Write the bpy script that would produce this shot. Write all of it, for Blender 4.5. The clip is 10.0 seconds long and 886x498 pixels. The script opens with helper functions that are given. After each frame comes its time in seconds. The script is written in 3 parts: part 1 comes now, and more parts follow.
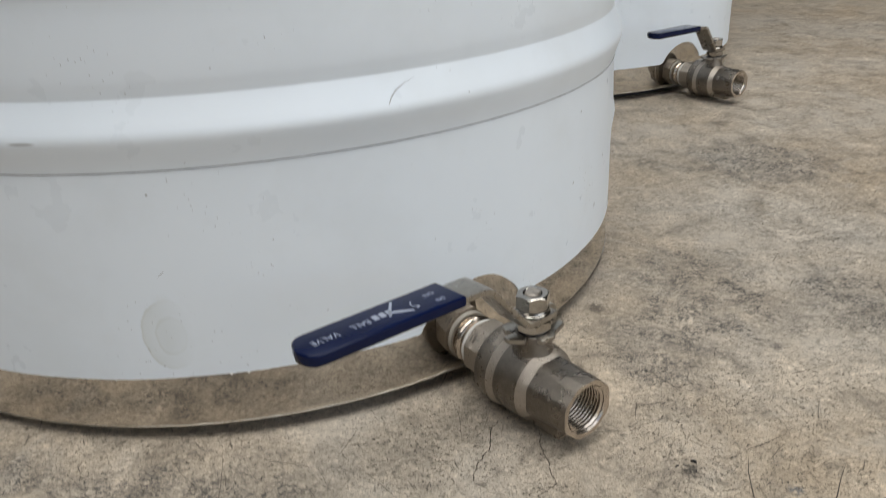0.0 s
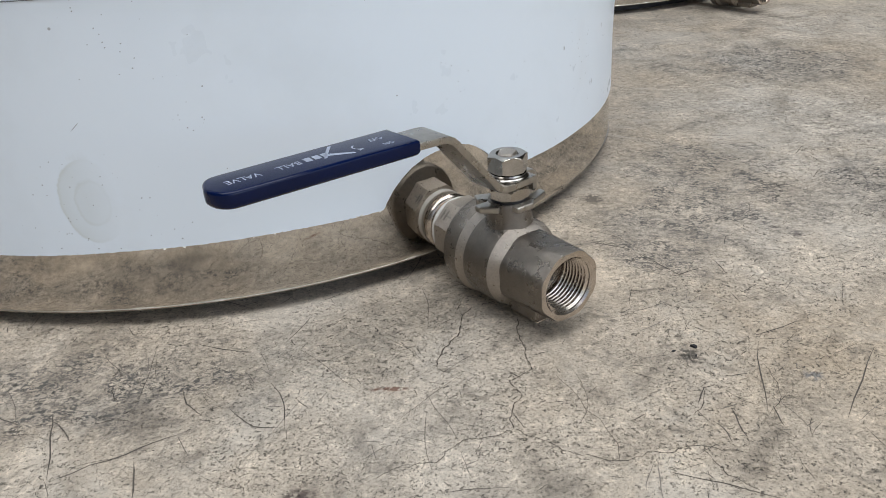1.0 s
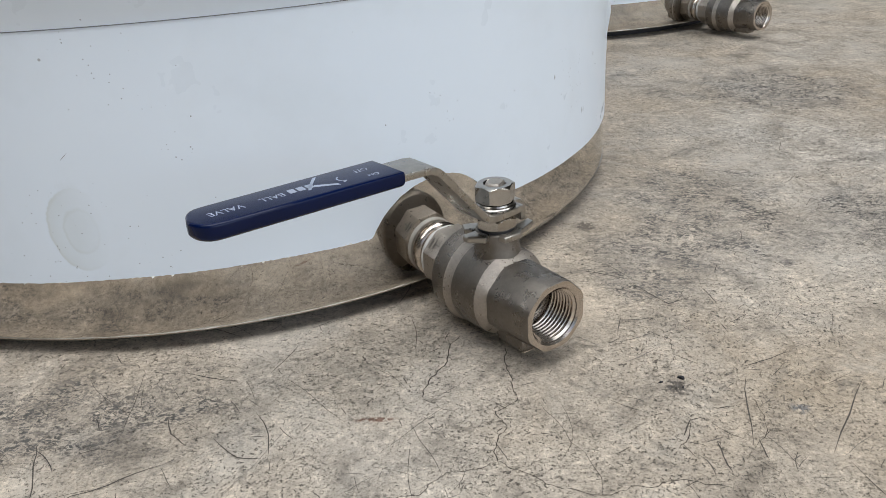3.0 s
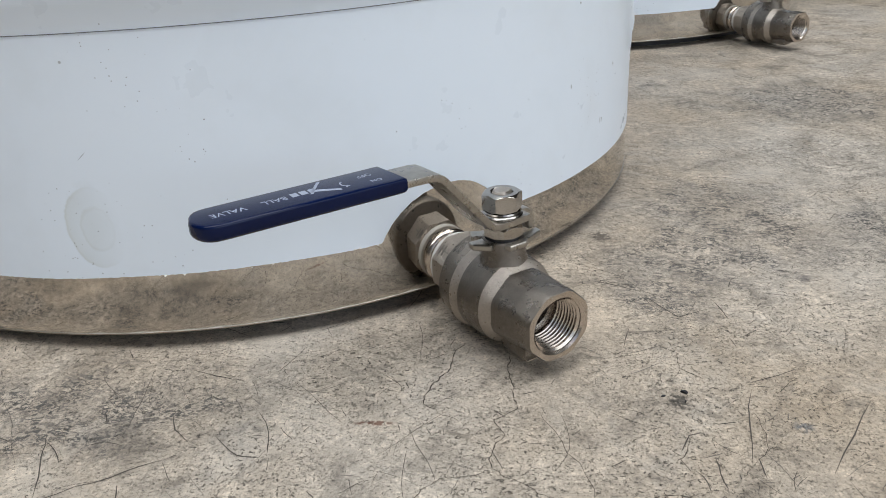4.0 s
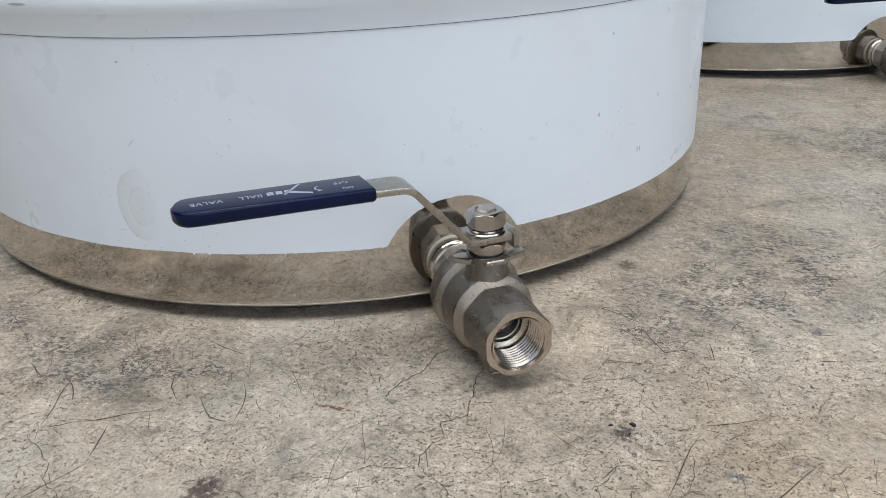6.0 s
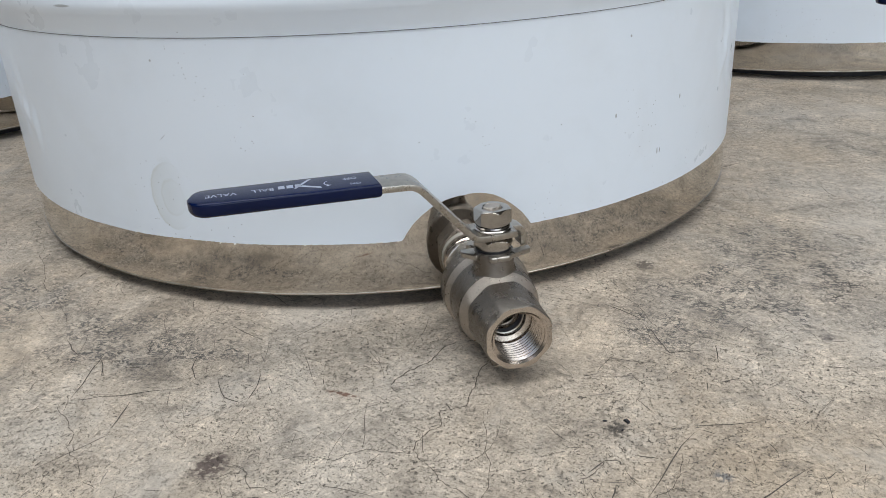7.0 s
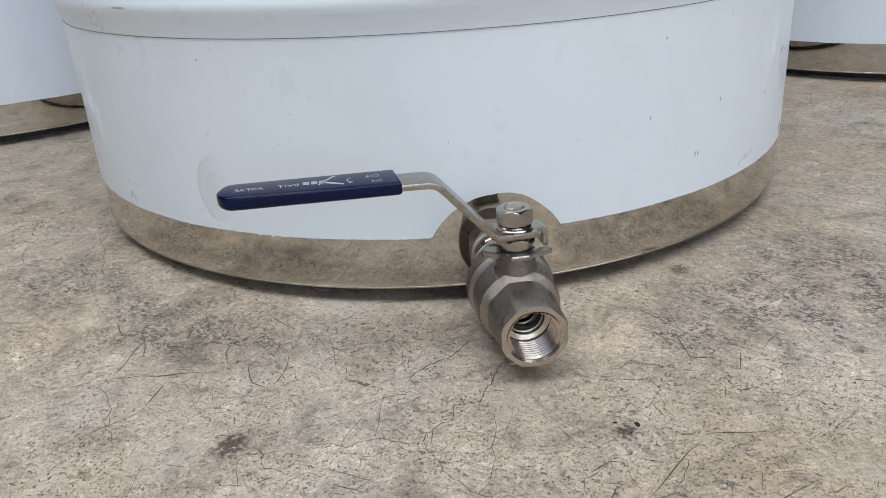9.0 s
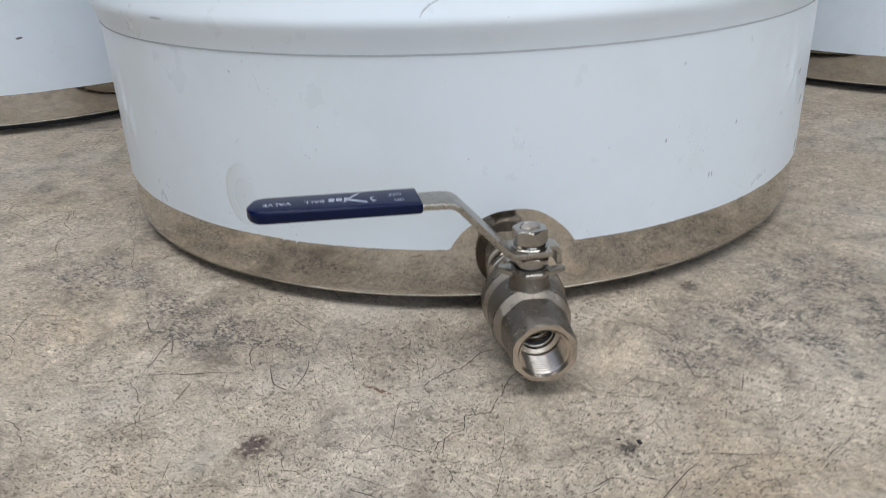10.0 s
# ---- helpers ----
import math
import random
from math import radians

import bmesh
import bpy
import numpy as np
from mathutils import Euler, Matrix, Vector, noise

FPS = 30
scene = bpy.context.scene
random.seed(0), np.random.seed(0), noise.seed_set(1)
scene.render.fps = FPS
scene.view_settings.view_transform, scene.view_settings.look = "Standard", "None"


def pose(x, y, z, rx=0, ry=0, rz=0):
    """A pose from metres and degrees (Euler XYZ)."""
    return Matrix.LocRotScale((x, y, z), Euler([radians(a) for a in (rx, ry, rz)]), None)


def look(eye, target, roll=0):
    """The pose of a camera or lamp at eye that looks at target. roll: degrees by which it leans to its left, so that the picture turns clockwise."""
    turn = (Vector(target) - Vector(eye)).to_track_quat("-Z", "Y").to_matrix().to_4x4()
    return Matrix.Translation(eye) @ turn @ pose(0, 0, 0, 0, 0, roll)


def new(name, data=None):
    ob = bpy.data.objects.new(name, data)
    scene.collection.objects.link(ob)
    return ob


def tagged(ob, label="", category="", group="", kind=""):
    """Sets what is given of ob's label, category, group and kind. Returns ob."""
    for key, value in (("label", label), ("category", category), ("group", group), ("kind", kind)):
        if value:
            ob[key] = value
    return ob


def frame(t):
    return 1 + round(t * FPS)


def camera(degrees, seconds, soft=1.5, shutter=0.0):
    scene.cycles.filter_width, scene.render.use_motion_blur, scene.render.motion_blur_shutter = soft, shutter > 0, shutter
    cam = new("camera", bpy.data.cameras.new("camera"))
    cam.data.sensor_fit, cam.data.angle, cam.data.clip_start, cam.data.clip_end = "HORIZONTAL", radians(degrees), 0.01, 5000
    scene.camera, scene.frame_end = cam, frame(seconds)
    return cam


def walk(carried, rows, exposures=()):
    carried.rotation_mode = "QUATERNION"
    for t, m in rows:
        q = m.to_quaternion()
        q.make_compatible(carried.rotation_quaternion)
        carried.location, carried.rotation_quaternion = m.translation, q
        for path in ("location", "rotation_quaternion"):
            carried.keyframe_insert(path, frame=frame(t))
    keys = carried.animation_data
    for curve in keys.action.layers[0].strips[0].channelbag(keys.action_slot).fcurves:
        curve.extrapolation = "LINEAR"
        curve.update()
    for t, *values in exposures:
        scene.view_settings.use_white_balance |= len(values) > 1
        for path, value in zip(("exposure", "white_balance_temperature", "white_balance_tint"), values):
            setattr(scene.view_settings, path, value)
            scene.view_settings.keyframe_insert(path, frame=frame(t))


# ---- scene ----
cam = camera(58.18, 10.0, soft=0.55, shutter=0.4)
PATH = [
    (0.0, (0.0007, 0.0119, 0.2507), (-0.0073, 1.8234, -0.5968), -2.04),
    (0.2, (0.0050, 0.0140, 0.2345), (-0.0280, 1.8105, -0.6420), -2.10),
    (0.5, (0.0111, 0.0230, 0.2037), (-0.0497, 1.8003, -0.7116), -2.31),
    (0.7, (0.0155, 0.0320, 0.1915), (-0.0480, 1.8020, -0.7380), -2.50),
    (1.0, (0.0262, 0.0382, 0.1872), (-0.0522, 1.8103, -0.7369), -3.20),
    (1.5, (0.0290, 0.0406, 0.1896), (-0.0457, 1.8215, -0.7175), -3.51),
    (2.0, (0.0298, 0.0399, 0.1891), (-0.0454, 1.8278, -0.7041), -3.25),
    (2.5, (0.0310, 0.0401, 0.1899), (-0.0503, 1.8301, -0.6984), -3.11),
    (4.0, (0.0471, 0.0392, 0.1911), (-0.1373, 1.8344, -0.6709), -2.92),
    (4.5, (0.0629, 0.0375, 0.1906), (-0.2463, 1.8168, -0.6688), -2.49),
    (5.0, (0.0909, 0.0370, 0.1889), (-0.3460, 1.7961, -0.6566), -2.28),
    (5.5, (0.1116, 0.0367, 0.1939), (-0.4067, 1.7788, -0.6407), -2.00),
    (7.0, (0.1529, 0.0340, 0.2027), (-0.5774, 1.6973, -0.6339), -2.48),
    (7.5, (0.1659, 0.0337, 0.2028), (-0.6347, 1.6679, -0.6269), -2.90),
    (8.0, (0.1742, 0.0354, 0.2032), (-0.6768, 1.6412, -0.6317), -3.54),
    (8.5, (0.1803, 0.0379, 0.2061), (-0.7086, 1.6205, -0.6336), -3.53),
    (9.0, (0.1791, 0.0387, 0.2049), (-0.7276, 1.6144, -0.6288), -3.39),
    (9.5, (0.1804, 0.0378, 0.2072), (-0.7366, 1.6025, -0.6358), -3.12),
    (9.8, (0.1800, 0.0372, 0.2085), (-0.7560, 1.5885, -0.6420), -2.60),
    (10.0, (0.1829, 0.0327, 0.2261), (-0.7514, 1.5694, -0.6490), -2.01),
]

walk(cam, [(t, look(eye, target, roll)) for t, eye, target, roll in PATH],
     [(0.0, -0.22, 7000, 10), (0.4, -0.05, 6600, 10), (0.9, 0.0, 6500, 10), (7.0, -0.02, 6500, 10), (9.6, -0.05, 6500, 10), (10.0, -0.10, 6500, 10)])

# ---- world and lights: a workshop hall, daylight from a wide door behind the camera and a roof light ----
world = bpy.data.worlds.new("daylight")
scene.world = world
world.use_nodes = True
wn = world.node_tree
sky = wn.nodes.new("ShaderNodeTexSky")
sky.sky_type, sky.sun_disc, sky.sun_elevation, sky.sun_rotation = "NISHITA", False, radians(50), radians(160)
bg = wn.nodes["Background"]
wn.links.new(sky.outputs[0], bg.inputs[0])
bg.inputs[1].default_value = 0.1


def area(name, m, sx, sy, watts, colour):
    d = bpy.data.lights.new(name, "AREA")
    d.shape, d.size, d.size_y, d.energy, d.color = "RECTANGLE", sx, sy, watts, colour
    ob = new(name, d)
    ob.matrix_world = m
    return ob


area("door_daylight", look((3.7, -2.6, 1.7), (0.1, 0.6, 0.3)), 3.6, 2.8, 59, (0.90, 0.96, 1.0))
area("roof_daylight", look((0.7, -0.2, 3.55), (0.5, 0.4, 0.0)), 6.0, 2.0, 190, (0.95, 0.98, 1.0))



# ---- materials ----
def nodes(name):
    m = bpy.data.materials.new(name)
    m.use_nodes = True
    nt = m.node_tree
    return m, nt, nt.nodes["Principled BSDF"]


def add(nt, kind, **vals):
    n = nt.nodes.new(kind)
    for k, v in vals.items():
        n.inputs[k].default_value = v
    return n


def coords(nt, scale=(1, 1, 1)):
    tc = nt.nodes.new("ShaderNodeTexCoord")
    mp = nt.nodes.new("ShaderNodeMapping")
    mp.inputs["Scale"].default_value = scale
    nt.links.new(tc.outputs["Object"], mp.inputs["Vector"])
    return mp.outputs[0]


def noise_tex(nt, vec, scale, detail=6, rough=0.6, distort=0.0):
    n = add(nt, "ShaderNodeTexNoise", Scale=scale, Detail=detail, Roughness=rough, Distortion=distort)
    nt.links.new(vec, n.inputs["Vector"])
    return n.outputs["Fac"]


def ramp(nt, fac, *stops):
    r = nt.nodes.new("ShaderNodeValToRGB")
    e = r.color_ramp.elements
    while len(e) < len(stops):
        e.new(0.5)
    for el, (p, c) in zip(e, stops):
        el.position = p
        el.color = (*c, 1) if not isinstance(c, (int, float)) else (c, c, c, 1)
    nt.links.new(fac, r.inputs[0])
    return r.outputs[0]


def mix(nt, fac, a, b, how="MIX"):
    n = nt.nodes.new("ShaderNodeMix")
    n.data_type, n.blend_type = "RGBA", how
    for sock, v in ((n.inputs[0], fac), (n.inputs[6], a), (n.inputs[7], b)):
        if isinstance(v, bpy.types.NodeSocket):
            nt.links.new(v, sock)
        elif isinstance(v, (int, float)):
            sock.default_value = v
        else:
            sock.default_value = (*v, 1)
    return n.outputs[2]


def maths(nt, op, a, b=0.0):
    n = nt.nodes.new("ShaderNodeMath")
    n.operation = op
    for sock, v in zip(n.inputs, (a, b)):
        if isinstance(v, bpy.types.NodeSocket):
            nt.links.new(v, sock)
        else:
            sock.default_value = v
    return n.outputs[0]


def bump(nt, bsdf, height, strength, distance):
    b = add(nt, "ShaderNodeBump", Strength=strength, Distance=distance)
    nt.links.new(height, b.inputs["Height"])
    nt.links.new(b.outputs[0], bsdf.inputs["Normal"])


def spot(nt, vec, x, y, rx, ry):
    """1 in the middle of an ellipse on the floor, 0 outside it."""
    mp = nt.nodes.new("ShaderNodeMapping")
    mp.vector_type = "TEXTURE"
    mp.inputs["Location"].default_value = (x, y, 0)
    mp.inputs["Scale"].default_value = (rx, ry, 1)
    nt.links.new(vec, mp.inputs["Vector"])
    g = nt.nodes.new("ShaderNodeTexGradient")
    g.gradient_type = "QUADRATIC_SPHERE"
    nt.links.new(mp.outputs[0], g.inputs[0])
    return g.outputs["Fac"]


def concrete():
    m, nt, b = nodes("worn_concrete")
    v = coords(nt)
    big = noise_tex(nt, v, 5.5, 5, 0.55, 0.4)
    mid = noise_tex(nt, v, 34, 9, 0.66, 0.7)
    fine = noise_tex(nt, v, 260, 6, 0.72)
    grit = noise_tex(nt, v, 900, 3, 0.7)
    col = ramp(nt, big, (0.32, (0.452, 0.370, 0.280)), (0.52, (0.466, 0.403, 0.330)), (0.70, (0.463, 0.420, 0.366)))
    col = mix(nt, 1.0, col, ramp(nt, mid, (0.30, 0.52), (0.44, 0.91), (0.56, 1.07), (0.70, 1.38)), "MULTIPLY")
    col = mix(nt, 1.0, col, ramp(nt, fine, (0.33, 0.48), (0.42, 0.92), (0.54, 1.05), (0.64, 1.36)), "MULTIPLY")
    col = mix(nt, 1.0, col, ramp(nt, grit, (0.32, 0.52), (0.45, 1.0), (0.68, 1.18)), "MULTIPLY")
    # pale cloudy patches, ochre blotches and grey-brown smudges
    pale = ramp(nt, noise_tex(nt, v, 15, 7, 0.62, 0.8), (0.52, 0.0), (0.66, 1.0))
    col = mix(nt, maths(nt, "MULTIPLY", pale, 0.48), col, (0.60, 0.545, 0.475))
    ochre = ramp(nt, noise_tex(nt, v, 10.3, 7, 0.62, 0.3), (0.56, 0.0), (0.74, 1.0))
    col = mix(nt, maths(nt, "MULTIPLY", ochre, 0.42), col, (0.31, 0.235, 0.155))
    dusk = ramp(nt, noise_tex(nt, v, 42, 8, 0.68, 1.2), (0.56, 0.0), (0.70, 1.0))
    col = mix(nt, maths(nt, "MULTIPLY", dusk, 0.60), col, (0.19, 0.168, 0.14))
    blot = ramp(nt, noise_tex(nt, v, 95, 4, 0.6, 0.9), (0.63, 0.0), (0.68, 1.0))
    col = mix(nt, maths(nt, "MULTIPLY", blot, 0.55), col, (0.20, 0.175, 0.14))
    # dark rubbed patches, broken into flakes
    turned = nt.nodes.new("ShaderNodeMapping")
    turned.inputs["Rotation"].default_value = (0, 0, radians(24))
    turned.inputs["Scale"].default_value = (0.75, 1.1, 1.0)
    nt.links.new(v, turned.inputs["Vector"])
    w = turned.outputs[0]
    rub = ramp(nt, noise_tex(nt, w, 430, 6, 0.76, 1.0), (0.49, 0.0), (0.525, 1.0))
    patch = None
    for x, y, rx, ry in ((0.165, 0.475, 0.085, 0.11), (0.14, 0.42, 0.06, 0.06), (-0.13, 0.290, 0.11, 0.055), (-0.235, 0.30, 0.07, 0.05), (0.115, 0.385, 0.05, 0.035),
                         (0.30, 0.72, 0.12, 0.10), (0.26, 0.46, 0.06, 0.07)):
        s = spot(nt, v, x, y, rx, ry)
        patch = s if patch is None else maths(nt, "MAXIMUM", patch, s)
    ragged = maths(nt, "MULTIPLY", maths(nt, "SUBTRACT", noise_tex(nt, v, 30, 6, 0.65, 0.6), 0.5), 1.3)
    patch = maths(nt, "MULTIPLY", ramp(nt, patch, (0.0, 0.0), (0.06, 1.0)), ramp(nt, maths(nt, "ADD", patch, ragged), (0.05, 0.0), (0.38, 1.0)))
    worn = maths(nt, "MULTIPLY", maths(nt, "MULTIPLY", patch, rub), ramp(nt, noise_tex(nt, v, 60, 6, 0.7), (0.38, 0.1), (0.56, 1.0)))
    col = mix(nt, maths(nt, "MULTIPLY", worn, 0.92), col, (0.060, 0.057, 0.053))
    col = mix(nt, maths(nt, "MULTIPLY", patch, 0.14), col, (0.24, 0.23, 0.225))
    # small black and brown marks
    for x, y, rx, ry, c in ((0.1100, 0.2990, 0.0075, 0.010, (0.05, 0.045, 0.04)), (-0.033, 0.2235, 0.012, 0.015, (0.08, 0.055, 0.05)), (-0.0075, 0.2828, 0.013, 0.0025, (0.16, 0.07, 0.045)),
                            (0.1885, 0.4005, 0.006, 0.006, (0.17, 0.15, 0.14)), (0.094, 0.452, 0.010, 0.012, (0.14, 0.12, 0.10)), (0.152, 0.284, 0.006, 0.006, (0.18, 0.18, 0.18))):
        s = ramp(nt, maths(nt, "MULTIPLY", spot(nt, v, x, y, rx, ry), ramp(nt, noise_tex(nt, v, 420, 4), (0.38, 0.1), (0.58, 1.0))), (0.05, 0.0), (0.3, 1.0))
        col = mix(nt, maths(nt, "MULTIPLY", s, 0.85), col, c)
    # flaked chips in loose clusters
    chip = maths(nt, "MULTIPLY", ramp(nt, noise_tex(nt, v, 500, 6, 0.76, 1.2), (0.58, 0.0), (0.60, 1.0)), ramp(nt, noise_tex(nt, v, 21, 5), (0.36, 0.0), (0.54, 1.0)))
    col = mix(nt, maths(nt, "MULTIPLY", chip, 0.85), col, (0.080, 0.070, 0.060))
    # specks and pits
    pit = None
    for sc, lo, hi, gs, g0 in ((260.0, 0.09, 0.17, 40, 0.53), (620.0, 0.14, 0.25, 45, 0.50)):
        vo = add(nt, "ShaderNodeTexVoronoi", Scale=sc)
        nt.links.new(v, vo.inputs["Vector"])
        p = maths(nt, "MULTIPLY", ramp(nt, vo.outputs["Distance"], (lo, 1.0), (hi, 0.0)), ramp(nt, noise_tex(nt, v, gs, 4), (g0, 0.0), (g0 + 0.07, 1.0)))
        pit = p if pit is None else maths(nt, "MAXIMUM", pit, p)
    col = mix(nt, maths(nt, "MULTIPLY", pit, 0.35), col, (0.12, 0.10, 0.085))
    nt.links.new(col, b.inputs["Base Color"])
    nt.links.new(ramp(nt, mid, (0.3, 0.50), (0.7, 0.70)), b.inputs["Roughness"])
    b.inputs["Specular IOR Level"].default_value = 0.35
    h = maths(nt, "SUBTRACT", maths(nt, "ADD", maths(nt, "MULTIPLY", mid, 0.7), maths(nt, "ADD", maths(nt, "MULTIPLY", fine, 0.6), maths(nt, "MULTIPLY", grit, 0.15))), maths(nt, "ADD", maths(nt, "MULTIPLY", pit, 0.5), maths(nt, "MULTIPLY", chip, 0.3)))
    bump(nt, b, h, 1.0, 0.0014)
    return m


def spot3(nt, vec, az, z, rx, rz):
    """1 in the middle of an ellipse on the tank's wall at the angle az and height z, 0 outside it."""
    a = radians(az)
    mp = nt.nodes.new("ShaderNodeMapping")
    mp.vector_type = "TEXTURE"
    mp.inputs["Location"].default_value = (0.2584 * math.cos(a), 0.2584 * math.sin(a), z)
    mp.inputs["Rotation"].default_value = (0, 0, a)
    mp.inputs["Scale"].default_value = (0.05, rx, rz)
    nt.links.new(vec, mp.inputs["Vector"])
    g = nt.nodes.new("ShaderNodeTexGradient")
    g.gradient_type = "SPHERICAL"
    nt.links.new(mp.outputs[0], g.inputs[0])
    return g.outputs["Fac"]


def film(marked):
    m, nt, b = nodes("white_film_marked" if marked else "white_film")
    v = coords(nt)
    n = noise_tex(nt, v, 9, 4)
    col = ramp(nt, n, (0.3, (0.772, 0.850, 0.944)), (0.7, (0.802, 0.874, 0.962)))
    # grey smears
    smear = ramp(nt, noise_tex(nt, v, 17, 5, 0.6, 0.2), (0.50, 0.0), (0.85, 1.0))
    col = mix(nt, maths(nt, "MULTIPLY", smear, 0.22), col, (0.56, 0.59, 0.60))
    if marked:
        # a dried water mark with a darker rim
        cloud = maths(nt, "MULTIPLY", maths(nt, "SUBTRACT", noise_tex(nt, v, 48, 5, 0.6, 0.5), 0.5), 0.40)
        ring = maths(nt, "ADD", spot3(nt, v, -88.3, 0.052, 0.0150, 0.0195), cloud)
        fade = ramp(nt, spot3(nt, v, -92.0, 0.052, 0.030, 0.036), (0.08, 0.0), (0.5, 1.0))
        mark = maths(nt, "MULTIPLY", fade, ramp(nt, ring, (0.05, 0.0), (0.09, 1.0), (0.16, 0.62), (0.45, 0.42), (0.50, 0.85), (0.56, 0.55)))
        col = mix(nt, maths(nt, "MULTIPLY", mark, 0.45), col, (0.50, 0.53, 0.49))
    # specks
    for sc, lo, hi, gs, g0, k in ((95.0, 0.018, 0.034, 23, 0.52, 0.75), (330.0, 0.06, 0.11, 13, 0.575, 0.7), (60.0, 0.012, 0.022, 9, 0.40, 0.85)):
        vo = add(nt, "ShaderNodeTexVoronoi", Scale=sc)
        nt.links.new(v, vo.inputs["Vector"])
        speck = maths(nt, "MULTIPLY", ramp(nt, vo.outputs["Distance"], (lo, 1.0), (hi, 0.0)), ramp(nt, noise_tex(nt, v, gs, 3), (g0, 0.0), (g0 + 0.04, 1.0)))
        col = mix(nt, maths(nt, "MULTIPLY", speck, k), col, (0.12, 0.12, 0.13))
    if marked:
        # a ring of pin-prick dots
        vo = add(nt, "ShaderNodeTexVoronoi", Scale=620.0)
        nt.links.new(v, vo.inputs["Vector"])
        dots = maths(nt, "MULTIPLY", ramp(nt, vo.outputs["Distance"], (0.12, 1.0), (0.22, 0.0)), ramp(nt, spot3(nt, v, -78.2, 0.0846, 0.0068, 0.0068), (0.05, 0.0), (0.2, 1.0), (0.38, 1.0), (0.5, 0.0)))
        col = mix(nt, maths(nt, "MULTIPLY", dots, 0.7), col, (0.14, 0.13, 0.15))
        # known nicks
        for az, z, rx, rz in ((-27.1, 0.0518, 0.0006, 0.0022), (-26.6, 0.0518, 0.0006, 0.0018), (-22.8, 0.079, 0.0007, 0.0016), (-34.8, 0.0782, 0.0007, 0.0014), (-32.9, 0.1182, 0.0008, 0.0008), (-87.8, 0.1224, 0.0007, 0.0007), (-98.0, 0.1478, 0.007, 0.0008)):
            s = ramp(nt, spot3(nt, v, az, z, rx, rz), (0.0, 0.0), (0.4, 1.0))
            col = mix(nt, maths(nt, "MULTIPLY", s, 0.6), col, (0.16, 0.16, 0.16))
    nt.links.new(col, b.inputs["Base Color"])
    nt.links.new(ramp(nt, noise_tex(nt, v, 30, 4), (0.3, 0.26), (0.7, 0.38)), b.inputs["Roughness"])
    b.inputs["Specular IOR Level"].default_value = 0.4
    bump(nt, b, noise_tex(nt, v, 7, 2), 0.12, 0.004)
    return m


def steel(name, colour, rough, scale=60, spread=0.06, bumps=0.0, bump_scale=900, metal=1.0):
    m, nt, b = nodes(name)
    v = coords(nt)
    n = noise_tex(nt, v, scale, 6, 0.65)
    nt.links.new(ramp(nt, n, (0.25, tuple(c * 0.82 for c in colour)), (0.75, tuple(min(1, c * 1.1) for c in colour))), b.inputs["Base Color"])
    nt.links.new(ramp(nt, noise_tex(nt, v, scale * 0.6, 5), (0.3, max(0.02, rough - spread)), (0.7, rough + spread)), b.inputs["Roughness"])
    b.inputs["Metallic"].default_value = metal
    if bumps:
        bump(nt, b, noise_tex(nt, v, bump_scale, 3, 0.6), bumps, 0.0004)
    return m


def plain(name, colour, rough, spread=0.12, scale=80, metal=0.0):
    return steel(name, colour, rough, scale, spread, metal=metal)


M_CONCRETE = concrete()
M_FILM_MARKED = film(True)
M_FILM = film(False)
M_MIRROR = steel("polished_stainless", (0.60, 0.565, 0.52), 0.05, 25, 0.02)
M_CAST = steel("cast_stainless", (0.235, 0.209, 0.184), 0.30, 260, 0.06, 0.6, 3600)
M_BLAST = steel("blasted_stainless", (0.50, 0.45, 0.40), 0.34, 900, 0.10, 1.0, 2600)
M_NUT = steel("nut_stainless", (0.44, 0.415, 0.385), 0.12, 260, 0.04)
M_TURNED = steel("turned_stainless", (0.60, 0.535, 0.475), 0.22, 200, 0.07)
M_BRIGHT = steel("bright_stainless", (0.40, 0.38, 0.355), 0.20, 90, 0.05)
M_WELD = steel("weld_metal", (0.50, 0.47, 0.43), 0.35, 300, 0.08)
M_LEVER = steel("rolled_stainless", (0.40, 0.375, 0.34), 0.30, 400, 0.07, 0.15, 900)
M_VINYL = plain("blue_vinyl", (0.0016, 0.0070, 0.043), 0.09, 0.03, 40)
M_VINYL.node_tree.nodes["Principled BSDF"].inputs["Specular IOR Level"].default_value = 0.22
M_PRINT = plain("pale_print", (0.33, 0.37, 0.46), 0.5)
M_PTFE = plain("white_ptfe", (0.75, 0.74, 0.72), 0.45)
# black of the seals and flakes, also of the added ring shading the rim gap
M_DARK = plain("dark_rubber_and_gap_shade", (0.02, 0.02, 0.025), 0.5)
M_CRACK = plain("crack_dirt", (0.07, 0.058, 0.047), 0.9)
M_SEAM = plain("dark_fold", (0.16, 0.17, 0.19), 0.6)
M_PLASTER = plain("hall_plaster", (0.15, 0.147, 0.14), 0.8, 0.1, 3)
M_ROOF = plain("hall_roof", (0.16, 0.16, 0.16), 0.7, 0.1, 3)


# ---- mesh helpers ----
def part(name, bm, material, parent=None, label="", smooth=True, angle=35):
    bmesh.ops.recalc_face_normals(bm, faces=bm.faces)
    me = bpy.data.meshes.new(name)
    for f in bm.faces:
        f.smooth = smooth
    if smooth:
        lim = radians(angle)
        for e in bm.edges:
            if len(e.link_faces) == 2 and e.calc_face_angle(0) > lim:
                e.smooth = False
    bm.to_mesh(me)
    bm.free()
    me.materials.append(material)
    ob = new(name, me)
    if parent:
        ob.parent = parent
    if label:
        ob["label"] = label
    return ob


